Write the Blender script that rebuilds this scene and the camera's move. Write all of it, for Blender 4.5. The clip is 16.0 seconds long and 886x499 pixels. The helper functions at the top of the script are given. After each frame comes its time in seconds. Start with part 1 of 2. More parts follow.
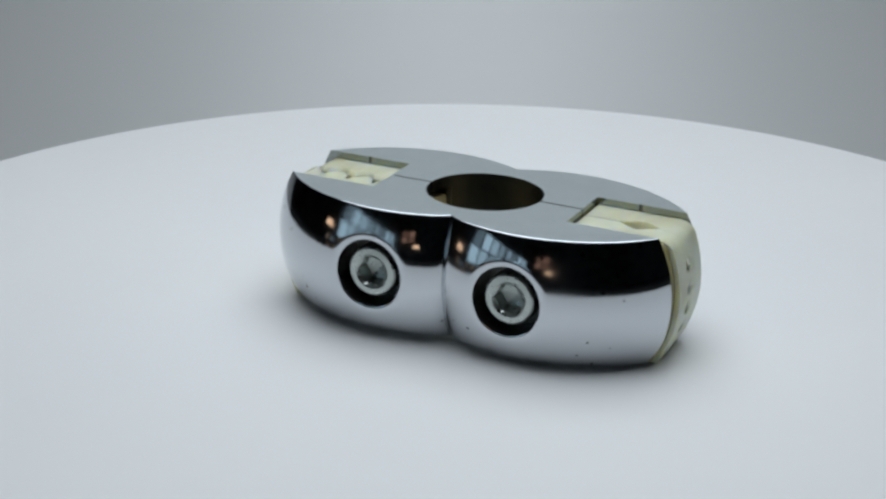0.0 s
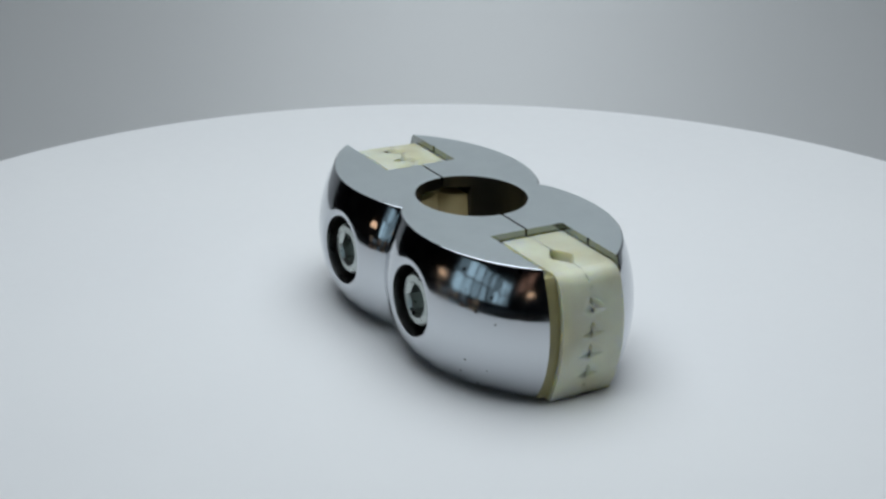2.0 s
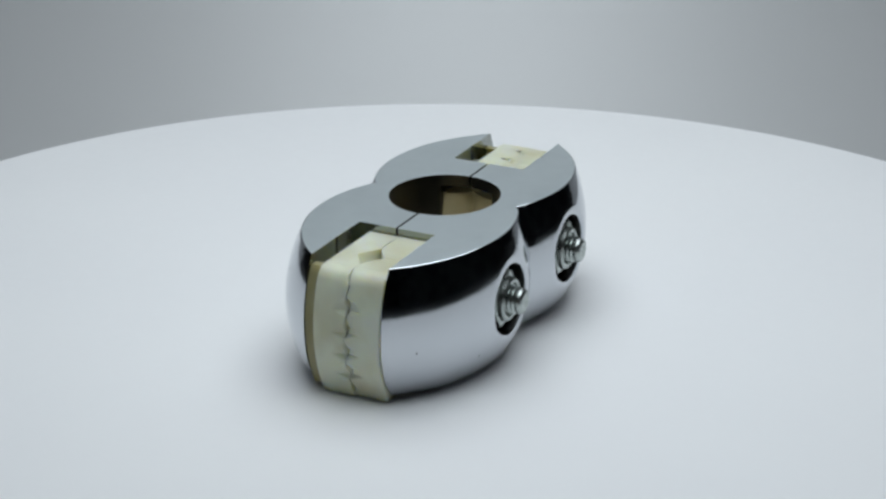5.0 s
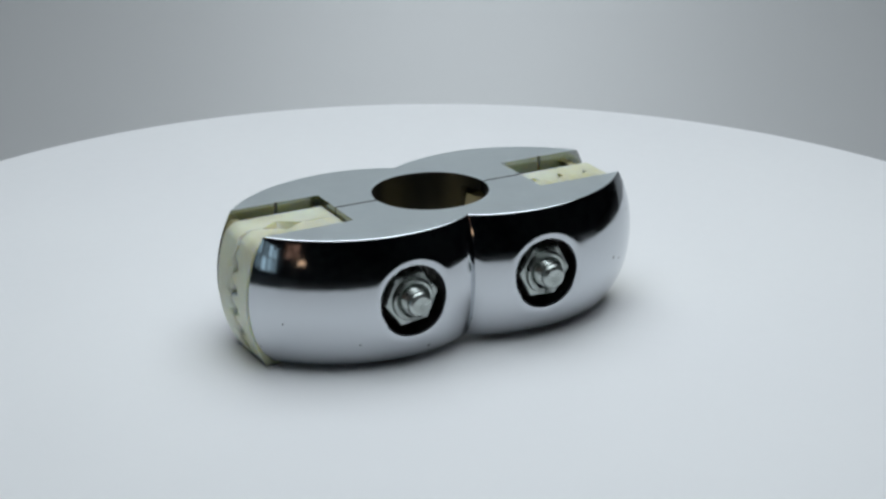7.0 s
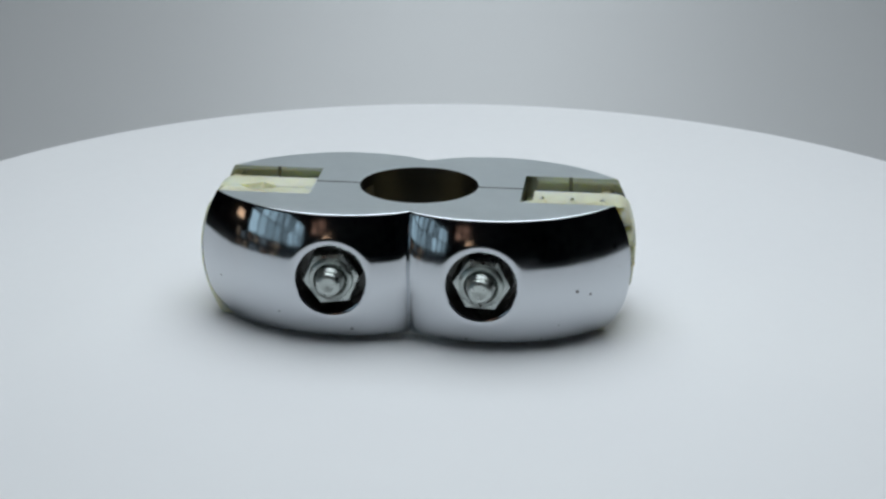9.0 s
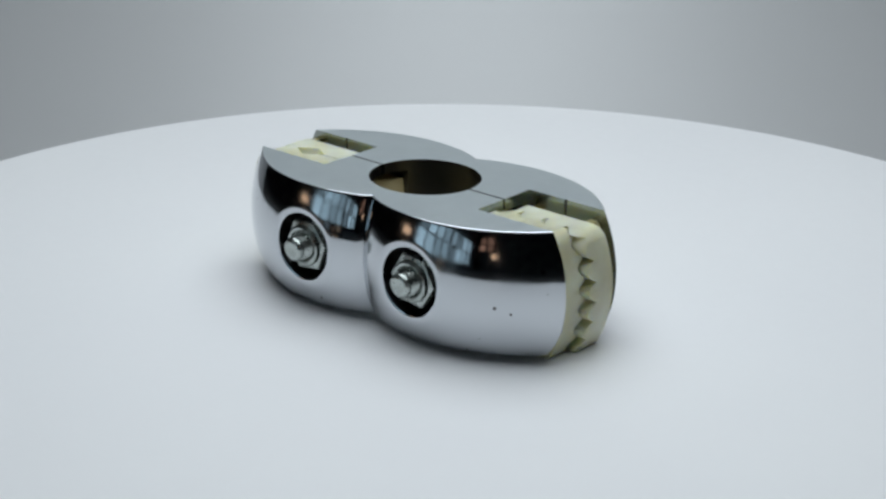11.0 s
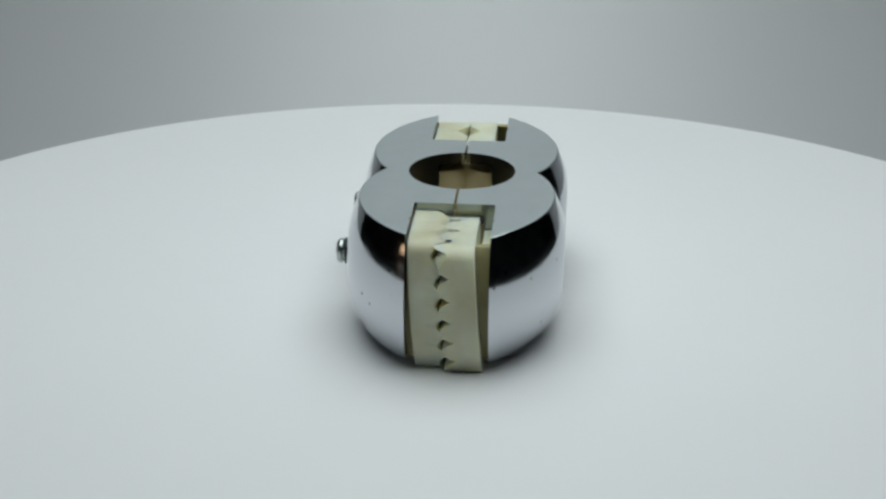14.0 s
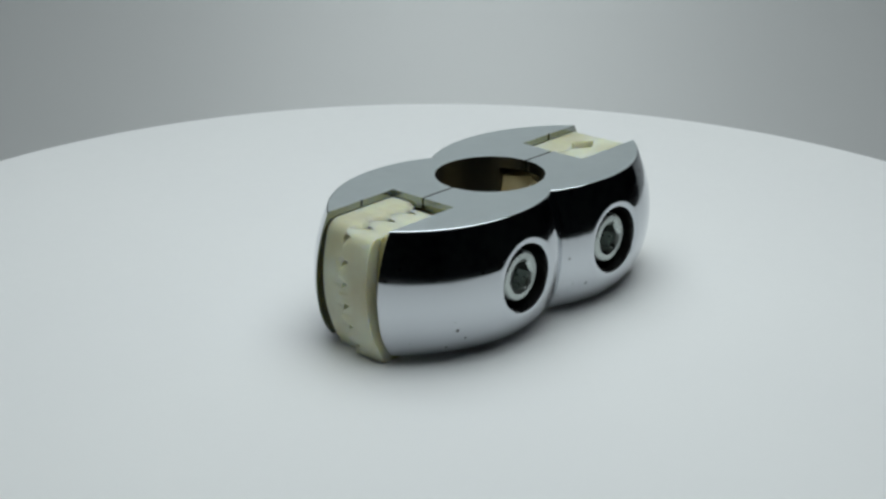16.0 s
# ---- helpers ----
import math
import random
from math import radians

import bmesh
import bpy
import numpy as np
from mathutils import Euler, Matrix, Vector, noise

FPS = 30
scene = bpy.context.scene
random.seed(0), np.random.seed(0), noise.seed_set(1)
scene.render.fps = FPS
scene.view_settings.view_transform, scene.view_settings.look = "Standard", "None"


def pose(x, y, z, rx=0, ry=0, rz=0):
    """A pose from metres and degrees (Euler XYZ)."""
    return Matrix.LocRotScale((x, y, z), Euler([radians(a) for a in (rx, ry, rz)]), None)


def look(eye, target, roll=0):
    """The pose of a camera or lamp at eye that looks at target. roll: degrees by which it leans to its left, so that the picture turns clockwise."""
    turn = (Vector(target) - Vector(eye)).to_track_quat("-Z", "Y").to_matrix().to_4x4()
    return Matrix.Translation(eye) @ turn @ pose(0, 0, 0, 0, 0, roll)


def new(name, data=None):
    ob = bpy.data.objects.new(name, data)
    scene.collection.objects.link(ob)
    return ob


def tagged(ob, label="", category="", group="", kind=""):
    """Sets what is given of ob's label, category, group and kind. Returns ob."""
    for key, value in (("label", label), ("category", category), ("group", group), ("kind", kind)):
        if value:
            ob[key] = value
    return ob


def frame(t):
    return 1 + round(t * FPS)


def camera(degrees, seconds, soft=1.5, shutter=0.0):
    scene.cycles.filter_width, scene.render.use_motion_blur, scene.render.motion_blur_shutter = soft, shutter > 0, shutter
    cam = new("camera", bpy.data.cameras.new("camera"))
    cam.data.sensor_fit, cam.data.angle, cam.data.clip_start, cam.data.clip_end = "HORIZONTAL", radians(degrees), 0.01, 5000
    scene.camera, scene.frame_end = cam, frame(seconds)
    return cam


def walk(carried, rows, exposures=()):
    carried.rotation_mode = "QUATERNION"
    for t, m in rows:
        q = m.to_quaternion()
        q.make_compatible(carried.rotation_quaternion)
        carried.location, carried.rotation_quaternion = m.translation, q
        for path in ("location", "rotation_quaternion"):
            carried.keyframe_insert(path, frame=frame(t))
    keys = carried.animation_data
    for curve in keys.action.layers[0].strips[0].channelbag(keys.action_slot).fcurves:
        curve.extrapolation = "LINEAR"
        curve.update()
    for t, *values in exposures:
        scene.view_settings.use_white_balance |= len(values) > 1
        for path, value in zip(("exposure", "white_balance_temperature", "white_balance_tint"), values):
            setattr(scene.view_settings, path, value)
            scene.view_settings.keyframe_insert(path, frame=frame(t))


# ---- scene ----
cam = camera(27.02, 16.0, soft=2.6)
EYE = (-0.0033, -0.378, 0.1609)
_dip = radians(21.153)
_aim = (EYE[0], EYE[1] + math.cos(_dip), EYE[2] - math.sin(_dip))
walk(cam, [(0.0, look(EYE, _aim, 0.61)), (16.0, look(EYE, _aim, 0.61))],
     [(0.0, 0.0, 6500, 10), (1.5, 0.0, 6500, 10), (3.3, 0.05, 6500, 10), (12.3, 0.07, 6500, 10), (13.8, -0.05, 6700, 6), (16.0, -0.05, 6700, 6)])

# ---- light ----
world = bpy.data.worlds.new("world")
scene.world = world
world.use_nodes = True
world.node_tree.nodes["Background"].inputs[0].default_value = (0.5, 0.55, 0.62, 1)
world.node_tree.nodes["Background"].inputs[1].default_value = 0.02


def area(name, where, at, sx, sy, power, colour):
    d = bpy.data.lights.new(name, "AREA")
    d.shape, d.size, d.size_y, d.energy, d.color = "RECTANGLE", sx, sy, power, colour
    ob = new(name, d)
    ob.matrix_basis = look(where, at)
    return ob


area("box_light", (0.015, 0.062, 0.44), (0.015, 0.062, 0.0), 0.48, 0.54, 2.38, (0.90, 0.985, 1.04))
# Added fill lamp, out of view, that brightens the middle of the backdrop.
area("backdrop_fill", (0.012, 0.275, 0.065), (0.0, 0.42, 0.01), 0.10, 0.015, 0.14, (0.91, 0.985, 1.03))


# ---- materials ----
def shader(name, colour, rough, metal=0.0):
    m = bpy.data.materials.new(name)
    m.use_nodes = True
    n = m.node_tree.nodes["Principled BSDF"]
    n.inputs["Base Color"].default_value = (*colour, 1)
    n.inputs["Roughness"].default_value = rough
    n.inputs["Metallic"].default_value = metal
    return m, m.node_tree, n


def grain(tree, bsdf, scale, strength, distance, rough=None, detail=4.0):
    """Fine relief, and wear in the gloss, from one noise in object space."""
    co = tree.nodes.new("ShaderNodeTexCoord")
    no = tree.nodes.new("ShaderNodeTexNoise")
    no.inputs["Scale"].default_value, no.inputs["Detail"].default_value = scale, detail
    tree.links.new(co.outputs["Object"], no.inputs["Vector"])
    if strength:
        b = tree.nodes.new("ShaderNodeBump")
        b.inputs["Strength"].default_value, b.inputs["Distance"].default_value = strength, distance
        tree.links.new(no.outputs["Fac"], b.inputs["Height"])
        tree.links.new(b.outputs["Normal"], bsdf.inputs["Normal"])
    if rough:
        r = tree.nodes.new("ShaderNodeMapRange")
        r.inputs["To Min"].default_value, r.inputs["To Max"].default_value = rough
        r.inputs["From Min"].default_value, r.inputs["From Max"].default_value = 0.3, 0.7
        tree.links.new(no.outputs["Fac"], r.inputs["Value"])
        tree.links.new(r.outputs["Result"], bsdf.inputs["Roughness"])
    return co, no


def mottle(tree, bsdf, co, scale, one, two, low=0.35, high=0.65):
    """Slow change of colour between two tones."""
    no = tree.nodes.new("ShaderNodeTexNoise")
    no.inputs["Scale"].default_value, no.inputs["Detail"].default_value = scale, 3.0
    tree.links.new(co.outputs["Object"], no.inputs["Vector"])
    ra = tree.nodes.new("ShaderNodeValToRGB")
    ra.color_ramp.elements[0].position, ra.color_ramp.elements[1].position = low, high
    ra.color_ramp.elements[0].color, ra.color_ramp.elements[1].color = (*one, 1), (*two, 1)
    tree.links.new(no.outputs["Fac"], ra.inputs["Fac"])
    tree.links.new(ra.outputs["Color"], bsdf.inputs["Base Color"])


chrome, _t, _b = shader("chrome", (0.57, 0.595, 0.625), 0.05, 1.0)
_c, _ = grain(_t, _b, 130, 0.10, 0.0003, (0.05, 0.15), 8.0)
_v = _t.nodes.new("ShaderNodeTexVoronoi")
_v.inputs["Scale"].default_value = 420
_t.links.new(_c.outputs["Object"], _v.inputs["Vector"])
_s = _t.nodes.new("ShaderNodeSeparateColor")
_t.links.new(_v.outputs["Color"], _s.inputs["Color"])
_m = _t.nodes.new("ShaderNodeMath")
_m.operation = "MULTIPLY"
_m.inputs[1].default_value = 0.2
_t.links.new(_s.outputs["Red"], _m.inputs[0])
_l = _t.nodes.new("ShaderNodeMath")
_l.operation = "LESS_THAN"
_t.links.new(_v.outputs["Distance"], _l.inputs[0])
_t.links.new(_m.outputs["Value"], _l.inputs[1])
_g = _t.nodes.new("ShaderNodeMath")
_g.operation = "GREATER_THAN"
_g.inputs[1].default_value = 0.70
_t.links.new(_s.outputs["Green"], _g.inputs[0])
_p = _t.nodes.new("ShaderNodeMath")
_p.operation = "MULTIPLY"
_t.links.new(_l.outputs["Value"], _p.inputs[0])
_t.links.new(_g.outputs["Value"], _p.inputs[1])
_x = _t.nodes.new("ShaderNodeMix")
_x.data_type = "RGBA"
_x.inputs["A"].default_value, _x.inputs["B"].default_value = (0.57, 0.595, 0.625, 1), (0.16, 0.15, 0.15, 1)
_t.links.new(_p.outputs["Value"], _x.inputs["Factor"])
_t.links.new(_x.outputs["Result"], _b.inputs["Base Color"])
satin, _t, _b = shader("satin_chrome", (0.65, 0.71, 0.72), 0.32, 1.0)
_c, _ = grain(_t, _b, 120, 0.0, 0.0002, (0.29, 0.34))
mottle(_t, _b, _c, 260, (0.635, 0.695, 0.71), (0.66, 0.72, 0.735), 0.3, 0.7)
# Chrome darkened in the screw pockets and cuts: their shade is in the colour.
recess, _t, _b = shader("shaded_recess", (0.16, 0.16, 0.155), 0.3, 1.0)
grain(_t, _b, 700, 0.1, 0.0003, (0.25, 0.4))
slot_metal, _t, _b = shader("slot_metal", (0.33, 0.35, 0.33), 0.16, 1.0)
grain(_t, _b, 500, 0.08, 0.0003, (0.12, 0.26))
# Bore wall: the black it mirrors and the shade are put into this colour.
bore, _t, _b = shader("shaded_bore", (0.12, 0.115, 0.10), 0.3, 1.0)
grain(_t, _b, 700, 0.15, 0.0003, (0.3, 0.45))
nylon, _t, _b = shader("nylon", (0.70, 0.72, 0.60), 0.36)
_b.inputs["Subsurface Weight"].default_value = 1.0
_b.inputs["Subsurface Radius"].default_value = (1.0, 0.86, 0.5)
_b.inputs["Subsurface Scale"].default_value = 0.0032
_c, _ = grain(_t, _b, 500, 0.06, 0.0003, (0.32, 0.46))
mottle(_t, _b, _c, 70, (0.52, 0.50, 0.34), (0.71, 0.74, 0.60), 0.32, 0.66)
old_nylon, _t, _b = shader("old_nylon", (0.62, 0.56, 0.30), 0.45)
_b.inputs["Subsurface Weight"].default_value = 0.4
_b.inputs["Subsurface Radius"].default_value = (1.0, 0.85, 0.4)
_b.inputs["Subsurface Scale"].default_value = 0.003
_c, _ = grain(_t, _b, 500, 0.06, 0.0003, (0.4, 0.52))
mottle(_t, _b, _c, 90, (0.27, 0.24, 0.11), (0.36, 0.325, 0.165))
amber_nylon, _t, _b = shader("amber_nylon", (0.78, 0.64, 0.34), 0.4)
_c, _ = grain(_t, _b, 400, 0.06, 0.0003, (0.35, 0.5))
mottle(_t, _b, _c, 120, (0.62, 0.50, 0.25), (0.74, 0.63, 0.36))
zinc, _t, _b = shader("zinc", (0.46, 0.50, 0.48), 0.3, 1.0)
grain(_t, _b, 800, 0.05, 0.0002, (0.24, 0.38))
platter_white, _t, _b = shader("platter_white", (0.80, 0.80, 0.81), 0.5)
_c, _ = grain(_t, _b, 300, 0.02, 0.0002, (0.45, 0.58))
mottle(_t, _b, _c, 9, (0.79, 0.79, 0.80), (0.81, 0.81, 0.815))
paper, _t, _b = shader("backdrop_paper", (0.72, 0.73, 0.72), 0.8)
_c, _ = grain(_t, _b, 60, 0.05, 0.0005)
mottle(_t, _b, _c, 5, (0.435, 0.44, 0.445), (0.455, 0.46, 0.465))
dark, _t, _b = shader("dark_wall", (0.02, 0.02, 0.022), 0.8)
_c, _ = grain(_t, _b, 40, 0.1, 0.002)
mottle(_t, _b, _c, 3, (0.06, 0.06, 0.065), (0.11, 0.105, 0.108))
base_grey, _t, _b = shader("base_plastic", (0.55, 0.55, 0.56), 0.5)
grain(_t, _b, 200, 0.05, 0.0003)


def plain(name, colour, rough=0.6):
    m, t, b = shader(name, colour, rough)
    c, _ = grain(t, b, 30, 0.1, 0.001)
    mottle(t, b, c, 4, tuple(v * 0.85 for v in colour), tuple(min(v * 1.1, 1) for v in colour))
    return m


def glow(name, colour, strength):
    m, t, b = shader(name, (0.02, 0.02, 0.02), 0.3)
    b.inputs["Emission Color"].default_value = (*colour, 1)
    b.inputs["Emission Strength"].default_value = strength
    return m


# ---- mesh helpers ----
def finish(bm, name, mats, sharp=32.0):
    """One mesh from a bmesh, smooth but for edges sharper than the angle."""
    bmesh.ops.recalc_face_normals(bm, faces=bm.faces[:])
    for f in bm.faces:
        f.smooth = True
    for e in bm.edges:
        if len(e.link_faces) == 2 and e.calc_face_angle(0) > radians(sharp):
            e.smooth = False
    me = bpy.data.meshes.new(name)
    bm.to_mesh(me)
    bm.free()
    for m in mats if isinstance(mats, (list, tuple)) else (mats,):
        me.materials.append(m)
    return me


def part(name, bm, material, parent, label="", sharp=32.0):
    ob = new(name, finish(bm, name, material, sharp))
    ob.parent = parent
    return tagged(ob, label)


def box(bm, x0, x1, y0, y1, z0, z1, bevel=0.0, segments=2):
    r = bmesh.ops.create_cube(bm, size=1.0, matrix=Matrix.LocRotScale(((x0 + x1) / 2, (y0 + y1) / 2, (z0 + z1) / 2), None, (x1 - x0, y1 - y0, z1 - z0)))
    if bevel:
        es = {e for v in r["verts"] for e in v.link_edges}
        bmesh.ops.bevel(bm, geom=list(es), offset=bevel, segments=segments, affect="EDGES", profile=0.5)


def lathe(bm, rings, n, place, sides=None):
    """Rings of (radius, height) turned round z and set by a matrix; closed with a cap at both ends. sides: corners of a ring that is a polygon."""
    loops = []
    for k, (r, z) in enumerate(rings):
        loop = []
        for i in range(n):
            a = 2 * math.pi * i / n
            q = r
            if sides and k in sides:
                w = 2 * math.pi / 6
                q = r * math.cos(w / 2) / math.cos((a % w) - w / 2)
            loop.append(bm.verts.new(place @ Vector((q * math.cos(a), q * math.sin(a), z))))
        loops.append(loop)
    for one, two in zip(loops, loops[1:]):
        for i in range(n):
            j = (i + 1) % n
            bm.faces.new((one[i], one[j], two[j], two[i]))
    bm.faces.new(loops[0][::-1])
    bm.faces.new(loops[-1])


def carve(ob, cutters):
    """Cuts closed bmeshes out of ob's mesh for good."""
    made = []
    for bm in cutters:
        bmesh.ops.recalc_face_normals(bm, faces=bm.faces[:])
        me = bpy.data.meshes.new("cut")
        bm.to_mesh(me)
        bm.free()
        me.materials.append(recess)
        c = new("cut", me)
        made.append(c)
        mo = ob.modifiers.new("cut", "BOOLEAN")
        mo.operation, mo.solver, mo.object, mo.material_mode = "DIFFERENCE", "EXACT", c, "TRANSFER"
    bpy.context.view_layer.update()
    me = bpy.data.meshes.new_from_object(ob.evaluated_get(bpy.context.evaluated_depsgraph_get()))
    ob.modifiers.clear()
    old = ob.data
    ob.data = me
    bpy.data.meshes.remove(old)
    for c in made:
        bpy.data.objects.remove(c)
    bm = bmesh.new()
    bm.from_mesh(me)
    bm.normal_update()
    for f in bm.faces:
        f.smooth = abs(f.normal.z) < 0.9995
    for e in bm.edges:
        e.smooth = not (len(e.link_faces) == 2 and e.calc_face_angle(0) > radians(32))
    bm.to_mesh(me)
    bm.free()


# ---- the clamp's measures, in metres ----
MM = 0.001
HIGH = 28.2 * MM          # height of the body
BULGE = {-1: 3.55 * MM, 1: 2.95 * MM}  # how far the sides swell at half height
LOBE = 35.7 * MM          # radius of each lobe's flank in plan
LOBE_X, LOBE_Y = 16.0 * MM, 14.6 * MM
SLOT = 8.65 * MM          # half the width of the end slots
SLOT_X = 22.8 * MM        # where the end slots begin
BORE, BORE_Y = 13.0 * MM, 11.9 * MM  # the halves are drawn together, so the bore is oval
SEAM = 0.25 * MM
BOLT_X, BOLT_Z = 16.0 * MM, 14.1 * MM
RECESS, LIP = 7.6 * MM, 9.4 * MM


def swell(z, side):
    s = (z - HIGH / 2) / (HIGH / 2)
    return BULGE[side] * (1 - s * s)


TIP = {-1: 0.8, 1: 1.0}   # how much the sides swell at the tips, as a share of that


def tip_x(z, side):
    r = LOBE + swell(z, side) * TIP[side]
    return LOBE_X + math.sqrt(r * r - (SLOT + LOBE_Y) ** 2)


def flank(extra, side, n):
    """The outer edge of a half in plan, from the tip at +x to the tip at -x, on the side of -y."""
    r = LOBE + extra * TIP[side]
    a0 = math.atan2(-SLOT - LOBE_Y, math.sqrt(r * r - (SLOT + LOBE_Y) ** 2))
    r = LOBE + extra
    a1 = math.atan2(-math.sqrt(r * r - LOBE_X * LOBE_X), -LOBE_X)
    right = []
    for i in range(n + 1):
        a = a0 + (a1 - a0) * i / n
        r = LOBE + extra * (1 + (TIP[side] - 1) * max(0.0, 1 - 2 * i / n) ** 3)
        right.append((LOBE_X + r * math.cos(a), LOBE_Y + r * math.sin(a)))
    right = [(x, y + 0.45 * MM * math.exp(-abs(x) / (1.1 * MM))) for x, y in right]
    return right + [(-x, y) for x, y in right[-2::-1]]


def lip(x, y, z):
    """Rounds the flank off towards the screw recesses."""
    d = math.hypot(abs(x) - BOLT_X, z - BOLT_Z)
    e = (LIP - d) / (LIP - RECESS + 0.35 * MM)
    if e <= 0:
        return x, y
    e = min(e, 1.0)
    return x, y + 1.3 * MM * (1 - math.sqrt(max(0.0, 1 - 0.92 * e * e)))


def clamp_half(parent, side):
    bm = bmesh.new()
    inner = [(-SLOT_X, -SLOT), (-SLOT_X, -SEAM), (-BORE, -SEAM)]
    nb = 40
    inner += [(-BORE * math.cos(math.pi * i / nb), min(-SEAM, -BORE_Y * math.sin(math.pi * i / nb))) for i in range(1, nb)]
    inner += [(BORE, -SEAM), (SLOT_X, -SEAM), (SLOT_X, -SLOT)]
    c = 0.35 * MM
    layers = [(0.0, -c * 1.6), (c * 0.6, -c * 0.5), (c * 1.6, 0.0)]
    nz, nl = 84, 150
    layers += [(c * 1.6 + (HIGH - c * 2.2) * i / nz, 0.0) for i in range(1, nz)]
    layers += [(HIGH - c * 0.35, 0.0), (HIGH - c * 0.15, -c * 0.15), (HIGH, -c * 0.5)]
    loops = []
    for z, inset in layers:
        ring = [lip(x, y, z) for x, y in flank(swell(z, side) + inset - 1.0 * MM * max(0.0, 1 - z / (7 * MM)) ** 2, side, nl)] + inner
        loops.append([bm.verts.new((x, y if side < 0 else -y, z)) for x, y in ring])
    n = len(loops[0])
    nf = nl * 2 + 1
    for one, two in zip(loops, loops[1:]):
        for i in range(n):
            j = (i + 1) % n
            f = bm.faces.new((one[i], one[j], two[j], two[i]))
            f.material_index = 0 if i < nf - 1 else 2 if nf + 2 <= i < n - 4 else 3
    for loop in (loops[0], loops[-1]):
        f = bm.faces.new(loop)
        f.material_index = 1
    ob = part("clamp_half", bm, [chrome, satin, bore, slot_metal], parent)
    cut = []
    for sx in (-1, 1):
        b = bmesh.new()
        turn = Matrix.Translation((sx * BOLT_X, side * 15.0 * MM, BOLT_Z)) @ pose(0, 0, 0, 90 if side < 0 else -90)
        lathe(b, [(RECESS, 0), (RECESS, 20 * MM)], 72, turn)
        cut.append(b)
        b = bmesh.new()
        lo, hi = sorted((side * 6.3 * MM, -side * 6.3 * MM))
        box(b, *sorted((sx * 10 * MM, sx * 24 * MM)), lo, hi, -1 * MM, HIGH - 2.6 * MM)
        cut.append(b)
        b = bmesh.new()
        box(b, *sorted((sx * 32.4 * MM, sx * 33.2 * MM)), *sorted((side * 8 * MM, side * 8.9 * MM)), -1 * MM, HIGH + 1 * MM)
        cut.append(b)
    carve(ob, cut)
    return ob


def jaw(parent, sx, side, mid, back, amp, meshed, lean, top, proud=0.0, gap=0.5, pock=0.0, foot=0.0):
    """A moulded block with a toothed inner face. mid: where the jaws meet; back: its flat side; meshed: teeth that bite, not dents that face each other."""
    bm = bmesh.new()
    nx, nz = 40, 116
    x0 = SLOT_X + gap * MM
    z0 = -foot
    round_off = 2.2 * MM
    inn, out, ends = [], [], []

    def dip(z):
        """Depth of the notch under each tooth: widening downwards to a blunt floor."""
        fade = min(1.0, max(0.0, (top - z - 2.6 * MM) / (1.5 * MM)), max(0.0, (z - 1.5 * MM) / (1.5 * MM)))
        step = ((top + 1.0 * MM - z) / (4.75 * MM)) % 1.0
        return fade * max(0.0, min((step - 0.2) / 0.6, (1.0 - step) / 0.2))

    for k in range(nz + 1):
        z = z0 + (top - z0) * k / nz
        e = max(0.0, (z - top + round_off) / round_off)
        x1 = tip_x(z, side) - 0.3 * MM + proud - round_off * (1 - math.sqrt(max(0.0, 1 - e * e)))
        ri, ro = [], []
        for i in range(nx + 1):
            x = x0 + (x1 - x0) * (1 - (1 - i / nx) ** 1.4)
            if meshed:
                up = 2 * abs(math.sin(math.pi * (z - top + 1.0 * MM) / (4.75 * MM))) ** 0.8 - 1
                across = 2 * abs(math.sin(math.pi * (x - 40.0 * MM) / (6.5 * MM))) - 1
                y = mid + side * 0.16 * MM + amp * max(up, -0.9) + (0.75 * MM * max(0.0, -up) ** 2 if side > 0 else 0.0) + 1.3 * amp * across * max(0.0, 1 - (top - z) / (4.5 * MM))
                y += side * 2.3 * MM * max(0.0, -across - 0.1) * max(0.0, 1 - (top - z) / (4.0 * MM))
            else:
                up = max(0.0, math.cos(2 * math.pi * (z - top + 1.2 * MM) / (4.75 * MM)))
                dent = max(0.0, 1 - (x1 - x) / (1.8 * MM)) ** 1.5 * up ** 1.4 * min(1.0, (top - z) / (3 * MM))
                pit = max(0.0, 1 - abs(x - 35.5 * MM) / (4.4 * MM)) * max(0.0, 1 - (top - z) / (3.5 * MM))
                y = mid + side * (0.07 * MM + amp * dent + 2.9 * MM * pit) + 0.22 * MM * math.sin(z / (0.73 * MM)) + 0.2 * MM * math.sin(z / (2.3 * MM))
            if meshed and side > 0:
                y += 0.6 * MM * max(0.0, 1 - (x1 - x) / (1.6 * MM))
            slant = lean * (z - HIGH / 2)
            xi = x - pock * MM * dip(z) if i == nx else x
            ri.append(bm.verts.new((sx * xi, y + slant, z)))
            ro.append(bm.verts.new((sx * x, back + slant, z)))
        inn.append(ri)
        out.append(ro)
        mid_row = [ri[nx]]
        ya, yb, d = ri[nx].co.y, ro[nx].co.y, dip(z)
        for c in range(1, 14):
            y = ya + (yb - ya) * (c / 14) ** 1.5
            hollow = max(0.0, d - abs(y - ya) / (3.0 * MM)) ** 0.85
            mid_row.append(bm.verts.new((sx * (x1 - pock * MM * hollow), y, z)))
        ends.append(mid_row + [ro[nx]])
    for k in range(nz):
        for i in range(nx):
            bm.faces.new((inn[k][i], inn[k][i + 1], inn[k + 1][i + 1], inn[k + 1][i]))
        bm.faces.new((inn[k][0], out[k][0], out[k + 1][0], inn[k + 1][0]))
        for c in range(14):
            bm.faces.new((ends[k][c], ends[k][c + 1], ends[k + 1][c + 1], ends[k + 1][c]))
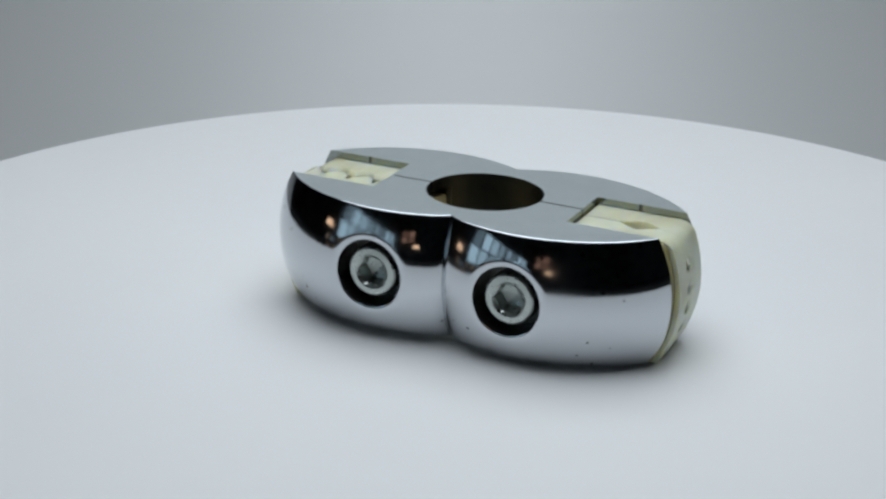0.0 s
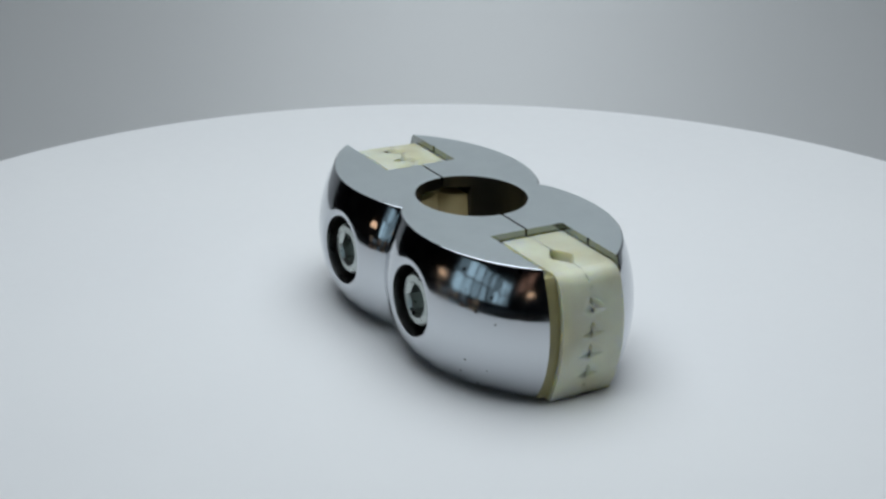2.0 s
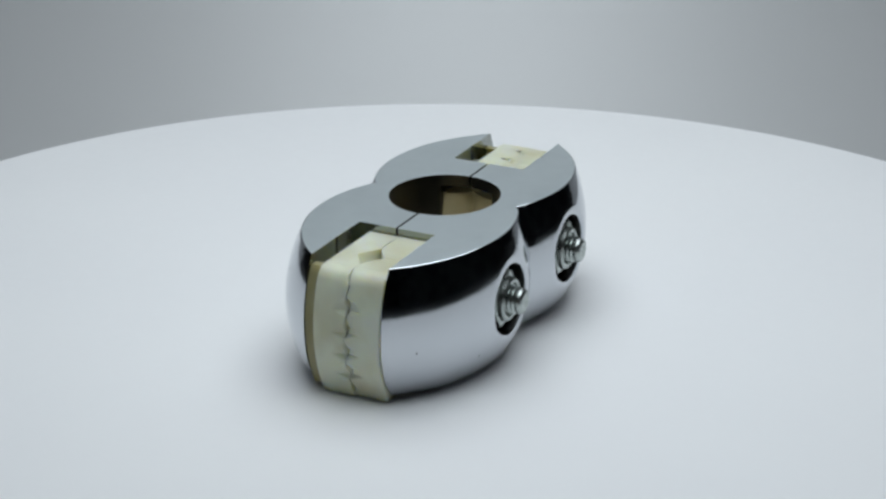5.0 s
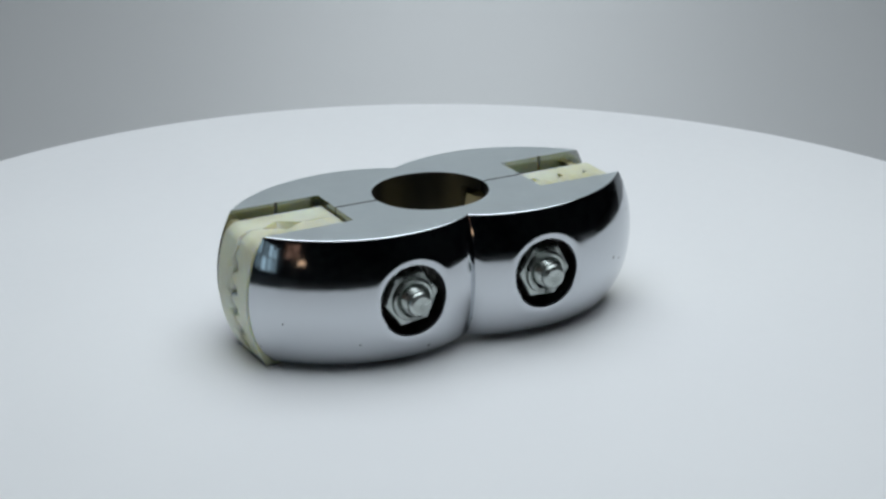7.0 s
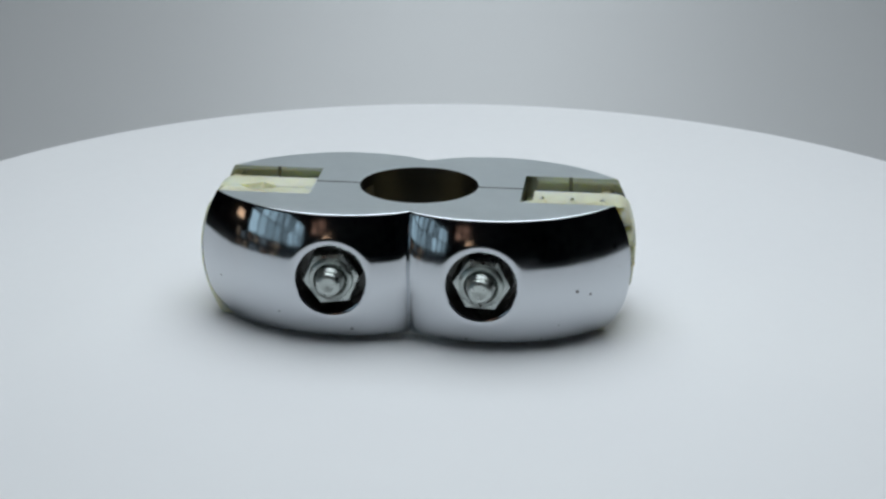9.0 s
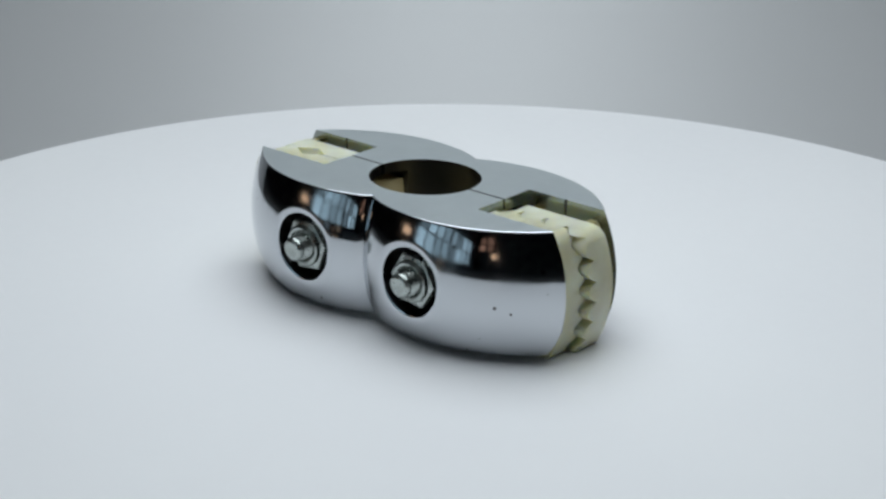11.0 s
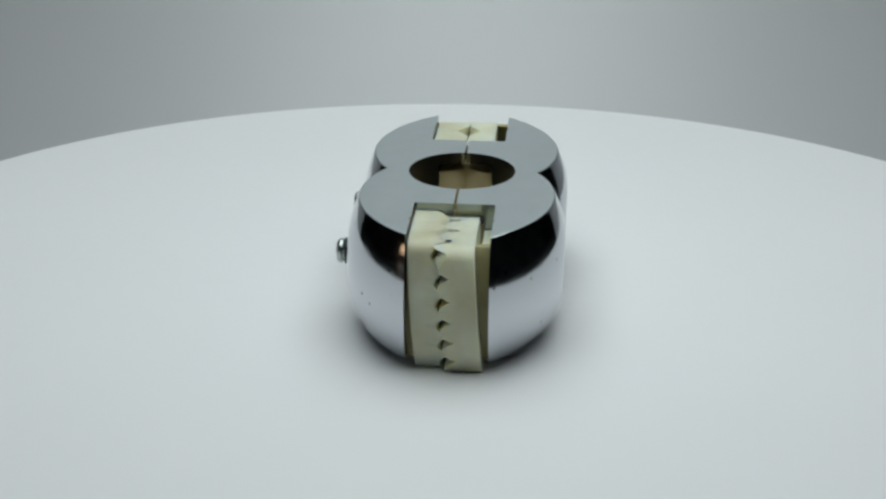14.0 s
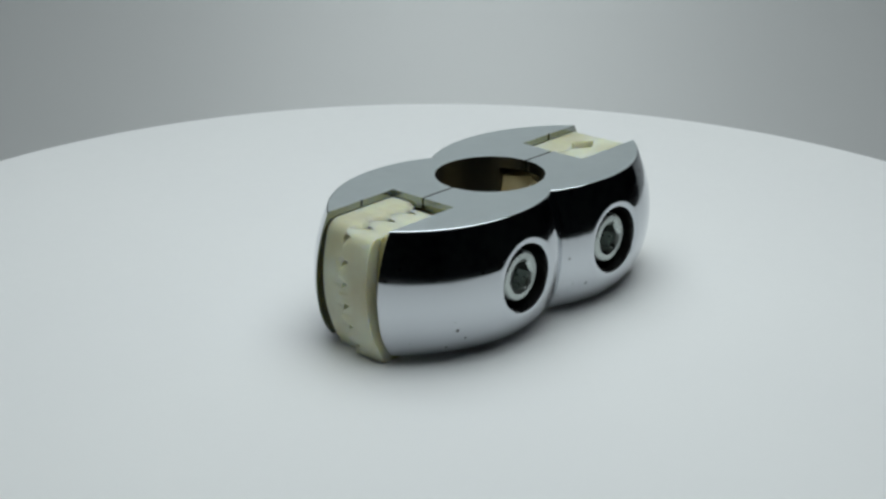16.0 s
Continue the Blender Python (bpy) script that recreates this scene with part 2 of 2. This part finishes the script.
    # the flat side and the ends are coarse
    bm.faces.new([r[0] for r in out] + out[-1][1:] + [r[nx] for r in out[-2::-1]] + out[0][nx - 1:0:-1])
    for k in (0, nz):
        for i in range(nx):
            bm.faces.new((inn[k][i], out[k][i], out[k][i + 1], inn[k][i + 1]))
    return part("nylon_jaw", bm, nylon, parent, "cream moulded nylon jaw with a toothed face", 40)


def liner(parent, sx, y0, y1, deep, low):
    """The thin lip of nylon that closes the slot beside a jaw."""
    bm = bmesh.new()
    rows = []
    top = HIGH - low
    for k in range(31):
        z = 0.4 * MM + (top - 0.4 * MM) * k / 30
        x1 = tip_x(z, -1) - deep - (0.4 * MM if k == 30 else 0)
        rows.append([bm.verts.new((sx * x, y, z)) for x, y in ((x1 - 1.8 * MM, y0), (x1, y0), (x1, y1), (x1 - 1.8 * MM, y1))])
    for one, two in zip(rows, rows[1:]):
        for i in range(4):
            bm.faces.new((one[i], one[(i + 1) % 4], two[(i + 1) % 4], two[i]))
    bm.faces.new(rows[0])
    bm.faces.new(rows[-1])
    return part("nylon_liner", bm, old_nylon, parent, "yellowish nylon liner strip beside the jaw")


def spacer(parent, sx):
    """The low block of nylon at the bottom of the pocket behind the liner."""
    bm = bmesh.new()
    box(bm, *sorted((sx * (SLOT_X + 0.3 * MM), sx * 39.5 * MM)), -8.4 * MM, -6.3 * MM, 0.5 * MM, HIGH - 5.5 * MM, 0.4 * MM)
    return part("nylon_spacer", bm, nylon, parent)


def tongue(parent, sx):
    """The inner end of the nylon, seen through the bore's window."""
    bm = bmesh.new()
    ring = [(22.3, -6.1), (11.8, -6.1), (12.6, -3.0), (14.4, 0.0), (12.6, 3.0), (11.8, 6.1), (22.3, 6.1)]
    lo = [bm.verts.new((sx * (x - 2.6 if x < 20 else x) * MM, y * MM, 0.6 * MM)) for x, y in ring]
    hi = [bm.verts.new((sx * (x + 0.6 if x < 20 else x) * MM, y * MM, HIGH - (4.6 if y else 4.2) * MM)) for x, y in ring]
    n = len(ring)
    for i in range(n):
        bm.faces.new((lo[i], lo[(i + 1) % n], hi[(i + 1) % n], hi[i]))
    bm.faces.new(lo)
    bm.faces.new(hi)
    return part("nylon_tongue", bm, amber_nylon, parent, "yellowed inner end of the nylon in the bore")


def socket_screw(parent, x):
    bm = bmesh.new()
    m = Matrix.Translation((x, -14.9 * MM, BOLT_Z)) @ pose(0, 0, 0, 90)
    R = 5.7
    rings = [(R, 0), (R, 6.4), (R - 0.15, 6.8), (R - 0.55, 7.1), (3.9, 7.2), (3.55, 7.0), (3.4, 6.6), (3.3, 3.2), (0.6, 2.4)]
    lathe(bm, [(r * MM, z * MM) for r, z in rings], 48, m, sides=(6, 7))
    ob = part("socket_screw", bm, zinc, parent, "zinc-plated socket head screw", 25)
    bm = bmesh.new()
    m = Matrix.Translation((x, 14.0 * MM, BOLT_Z)) @ pose(0, 0, 0, -90)
    rings = [(2.9, 0)]
    z = 4.0
    while z < 10.6:
        rings += [(2.95, z), (2.55, z + 0.4)]
        z += 0.9
    rings += [(2.8, z), (2.5, z + 0.7), (1.9, z + 1.0), (1.5, z + 1.0), (0.3, z + 0.7)]
    lathe(bm, [(r * MM, h * MM) for r, h in rings], 32, m)
    part("thread_end", bm, zinc, ob, "threaded end of the screw with a dished tip", 50)
    return ob


def lock_nut(parent, x, turn):
    bm = bmesh.new()
    m = Matrix.Translation((x, 17.2 * MM, BOLT_Z)) @ pose(0, 0, 0, -90) @ pose(0, 0, 0, 0, 0, turn)
    rings = [(5.6, -2.3), (6.5, 0.0), (6.5, 3.9), (6.05, 4.6), (4.75, 4.8), (4.6, 5.7), (4.2, 6.0), (3.65, 5.9), (3.5, 5.3), (3.0, 4.9)]
    lathe(bm, [(r * MM, z * MM) for r, z in rings], 48, m, sides=(1, 2, 3))
    return part("lock_nut", bm, zinc, parent, "zinc-plated hexagonal lock nut", 25)


def tube_clamp():
    ob = tagged(new("tube_clamp"), "polished chrome two-part tube clamp with cream nylon jaws and bolts", "clamp")
    clamp_half(ob, -1)
    clamp_half(ob, 1)
    for sx in (1, -1):
        top = HIGH - 1.5 * MM
        if sx > 0:
            jaw(ob, sx, -1, 1.0 * MM, -6.0 * MM, 0.5 * MM, False, 0.0, top, 1.15 * MM, pock=0.95, foot=0.72 * MM)
            jaw(ob, sx, 1, 1.0 * MM, 8.4 * MM, 0.5 * MM, False, 0.0, top, 0.8 * MM, pock=0.95, foot=0.72 * MM)
            liner(ob, sx, -8.5 * MM, -4.7 * MM, 0.3 * MM, 2.0 * MM)
        else:
            jaw(ob, sx, -1, 0.3 * MM, -6.3 * MM, 1.4 * MM, True, 0.07, top - 0.7 * MM, 1.2 * MM, 2.2, 0.3, 1.52 * MM)
            jaw(ob, sx, 1, 0.3 * MM, 7.6 * MM, 1.4 * MM, True, 0.06, top, -0.8 * MM, 0.5, 0.25, 1.52 * MM)
            liner(ob, sx, -8.5 * MM, -4.7 * MM, 2.4 * MM, 2.6 * MM)
            liner(ob, sx, 5.4 * MM, 8.5 * MM, 3.0 * MM, 3.0 * MM)
        spacer(ob, sx)
        tongue(ob, sx)
        socket_screw(ob, sx * BOLT_X)
        lock_nut(ob, sx * BOLT_X, 2 + 5 * sx)
    return ob


# ---- the setting ----
def wall(name, x0, x1, y0, y1, z0, z1, mat, label):
    bm = bmesh.new()
    box(bm, x0, x1, y0, y1, z0, z1)
    return tagged(new(name, finish(bm, name, mat)), label, kind="structure")


def sweep():
    """White paper that runs under the turntable and curves up behind it."""
    bm = bmesh.new()
    prof = [(-0.30, -0.09), (0.30, -0.09)]
    r = 0.12
    for i in range(1, 17):
        a = math.pi / 2 * i / 16
        prof.append((0.30 + r * math.sin(a), -0.09 + r * (1 - math.cos(a))))
    prof.append((0.42, 0.55))
    back = [(y + 0.002, z - 0.002) for y, z in prof]
    rows = []
    for x in (-0.44, 0.44):
        rows.append([bm.verts.new((x, y, z)) for y, z in prof] + [bm.verts.new((x, y, z)) for y, z in back[::-1]])
    n = len(rows[0])
    for i in range(n):
        bm.faces.new((rows[0][i], rows[0][(i + 1) % n], rows[1][(i + 1) % n], rows[1][i]))
    bm.faces.new(rows[0])
    bm.faces.new(rows[1])
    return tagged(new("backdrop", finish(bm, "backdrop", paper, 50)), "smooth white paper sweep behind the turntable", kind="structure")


def setting():
    sweep()
    wall("floor", -2.2, 2.2, -3.6, 1.2, -0.13, -0.0925, dark, "dark bench and floor around the set")
    wall("wall_north", -2.2, 2.2, 1.2, 1.25, -0.13, 2.0, dark, "dark wall behind the set")
    wall("wall_south", -2.2, 2.2, -3.65, -3.6, -0.13, 2.0, dark, "dark wall of the room")
    wall("wall_east", 2.2, 2.25, -3.6, 1.2, -0.13, 2.0, dark, "dark wall of the room")
    wall("wall_west", -2.25, -2.2, -3.6, 1.2, -0.13, 2.0, dark, "dark wall of the room")
    wall("ceiling", -2.2, 2.2, -3.6, 1.2, 2.0, 2.05, dark, "dark ceiling of the room")


def turntable():
    bm = bmesh.new()
    R = 0.1677
    rings = [(R - 0.004, -0.014), (R - 0.001, -0.013), (R, -0.010), (R, -0.0035), (R - 0.0012, -0.0010), (R - 0.004, 0.0)]
    lathe(bm, rings, 160, Matrix())
    ob = new("turntable", None)
    tagged(ob, "round glossy white turntable platter with a rounded rim", "turntable")
    part("platter", bm, platter_white, ob)
    bm = bmesh.new()
    lathe(bm, [(0.095, -0.09), (0.10, -0.086), (0.10, -0.024), (0.06, -0.02), (0.06, -0.014)], 64, Matrix())
    part("base", bm, base_grey, ob, "grey plastic drum under the platter")
    return ob


def window(name, label, m, wide, z0, z1, nu, nv, panes):
    """A window on a wall: dark bars and panes that show the light outside; also builds the added brown panel, whose
    panes only glow. m: its lower corner, with x along the wall and y into the room.
    """
    ob = tagged(new(name), label, kind="structure")
    ob.matrix_basis = m
    bar = 0.035
    for i in range(nu + 1):
        x = wide * i / nu
        w = bar * (2.2 if i == nu // 2 else 1)
        bm = bmesh.new()
        box(bm, x - w / 2, x + w / 2, 0.002, 0.05, z0, z1, 0.004)
        part("window_bar", bm, dark_metal, ob)
    for i in range(nv + 1):
        z = z0 + (z1 - z0) * i / nv
        bm = bmesh.new()
        box(bm, 0, wide, 0.01, 0.06, z - bar / 2, z + bar / 2, 0.004)
        part("window_bar", bm, dark_metal, ob)
    for i in range(nu):
        for k in range(nv):
            bm = bmesh.new()
            box(bm, wide * i / nu, wide * (i + 1) / nu, 0.002, 0.008, z0 + (z1 - z0) * k / nv, z0 + (z1 - z0) * (k + 1) / nv)
            part("pane", bm, panes[(i * 7 + k * 3) % len(panes)], ob)


def carton(x, y, z, w, d, h, turn, mat, label):
    bm = bmesh.new()
    box(bm, -w / 2, w / 2, -d / 2, d / 2, 0, h, 0.003)
    ob = tagged(new("carton", finish(bm, "carton", mat)), label, "box", "boxes on the rack")
    ob.matrix_basis = pose(x, y, z, 0, 0, turn)


def rack(x, y, turn):
    """A low open rack beside the set."""
    ob = tagged(new("storage_rack"), "low dark steel rack with small boxes beside the set", "rack")
    ob.matrix_basis = pose(x, y, -0.0925, 0, 0, turn)
    for sx in (-0.19, 0.19):
        for sy in (-0.05, 0.05):
            bm = bmesh.new()
            box(bm, sx - 0.006, sx + 0.006, sy - 0.006, sy + 0.006, 0, 0.09, 0.002)
            part("post", bm, dark_metal, ob)
    for z in (0.012, 0.066):
        bm = bmesh.new()
        box(bm, -0.20, 0.20, -0.06, 0.06, z, z + 0.005, 0.0015)
        part("shelf", bm, dark_metal, ob)
    m = ob.matrix_basis
    brown, orange, blue = "rust-brown cardboard box on the rack", "orange cardboard box on the rack", "dull blue plastic box on the rack"
    goods = ((-0.16, 0.018, 0.05, 0.040, rust, brown), (-0.10, 0.018, 0.035, 0.044, ochre, orange), (-0.03, 0.018, 0.06, 0.036, steel_blue, blue),
             (0.05, 0.018, 0.05, 0.042, rust, brown), (0.13, 0.018, 0.06, 0.038, ochre, orange),
             (-0.17, 0.072, 0.03, 0.045, ochre, orange), (-0.12, 0.072, 0.04, 0.035, steel_blue, blue), (-0.06, 0.072, 0.03, 0.050, rust, brown),
             (-0.01, 0.072, 0.035, 0.040, ochre, orange), (0.05, 0.072, 0.045, 0.046, steel_blue, blue), (0.11, 0.072, 0.03, 0.034, rust, brown), (0.16, 0.072, 0.04, 0.048, ochre, orange))
    for u, z, w, h, mat, label in goods:
        p = m @ Vector((u, 0, z))
        carton(p.x, p.y, p.z, w, 0.08, h, turn + 4 * math.sin(90 * u), mat, label)


def warm_lamp(x, y, z, r):
    """A small orange lamp on a slim foot that stands on the bench."""
    ob = tagged(new("table_lamp"), "small table lamp with a glowing orange shade", "lamp", "lamps in the room")
    ob.matrix_basis = pose(x, y, -0.0925)
    bm = bmesh.new()
    lathe(bm, [(0.04, 0), (0.038, 0.008), (0.006, 0.014), (0.005, z)], 24, Matrix())
    part("foot", bm, dark_metal, ob)
    bm = bmesh.new()
    lathe(bm, [(r * 0.96, z), (r, z + 0.004), (r * 0.82, z + r * 0.95), (r * 0.78, z + r)], 32, Matrix())
    part("shade", bm, warm_glow, ob, "glowing orange shade")


dark_metal = plain("dark_metal", (0.03, 0.03, 0.033), 0.45)
rust = plain("rust_card", (0.34, 0.22, 0.15))
ochre = plain("ochre_card", (0.60, 0.42, 0.28))
steel_blue = plain("blue_plastic", (0.38, 0.43, 0.46), 0.4)
sky_panes = [glow("sky_pane", (0.55, 0.78, 0.92), v) for v in (0.80, 0.48, 0.62, 0.22, 0.38)]
# Glow of the added panel that gives the chrome its brown reflection.
brown_glows = [glow("brown_glow", (0.85, 0.48, 0.34), v) for v in (0.32, 0.18)]

warm_glow = glow("warm_glow", (1.0, 0.64, 0.40), 1.15)

setting()
warm_lamp(-0.895, -0.10, 0.20, 0.05)
warm_lamp(-0.40, -1.13, 0.275, 0.05)
window("window_1", "dim pale blue window with dark bars", pose(-2.2, -0.55, 0, 0, 0, -90), 2.55, 0.06, 1.05, 8, 2, sky_panes)
# Made-up glowing panel, out of view, for the brown patch mirrored in the chrome.
window("brown_glow_panel", "added panel with a dim brownish glow, built like a small window", pose(-1.35, -3.6, 0, 0, 0, 0) @ pose(-0.7, 0, 0), 0.7, 0.80, 1.45, 2, 2, brown_glows)
rack(-0.60, -0.245, -68)
platter = turntable()
clamp = tube_clamp()


# ---- movement ----
STAND = -1.15 * MM        # the clamp stands on its nylon, which reaches below the metal


# seconds; the clamp's middle in millimetres; its turn in degrees
CLAMP_WAY = [(0.0, 5.41, -0.33, -25.95), (1.0, 4.26, -1.98, -43.36), (2.0, 2.53, -2.84, -60.9), (3.0, 0.62, -3.06, -78.91),
             (4.0, -1.26, -2.84, -97.24), (5.0, -2.96, -2.32, -115.43), (6.0, -4.51, -1.34, -133.38), (7.0, -5.98, 0.11, -151.23),
             (8.0, -7.47, 1.71, -168.98), (9.0, -8.39, 3.59, -186.6), (10.0, -8.32, 6.11, -204.08), (11.0, -7.2, 9.01, -221.46),
             (12.0, -5.15, 11.57, -238.85), (13.0, -2.41, 13.15, -256.38), (14.0, 0.82, 13.44, -274.16), (15.0, 4.13, 12.69, -292.22),
             (16.0, 6.89, 11.42, -310.26)]


def clamp_pose(x, y, turn):
    """Standing on the platter, with the end at +x a little lower."""
    return pose(x * MM, y * MM, 0.0002, 0, 0, turn) @ pose(0, 0, 0, -0.09, 0.54)


def motions():
    walk(clamp, [(t, clamp_pose(x, y, turn)) for t, x, y, turn in CLAMP_WAY])
    walk(platter, [(i * 0.5, pose(0.001, 0.0007, STAND, 0, 0, -17.745 * i * 0.5)) for i in range(33)])


motions()
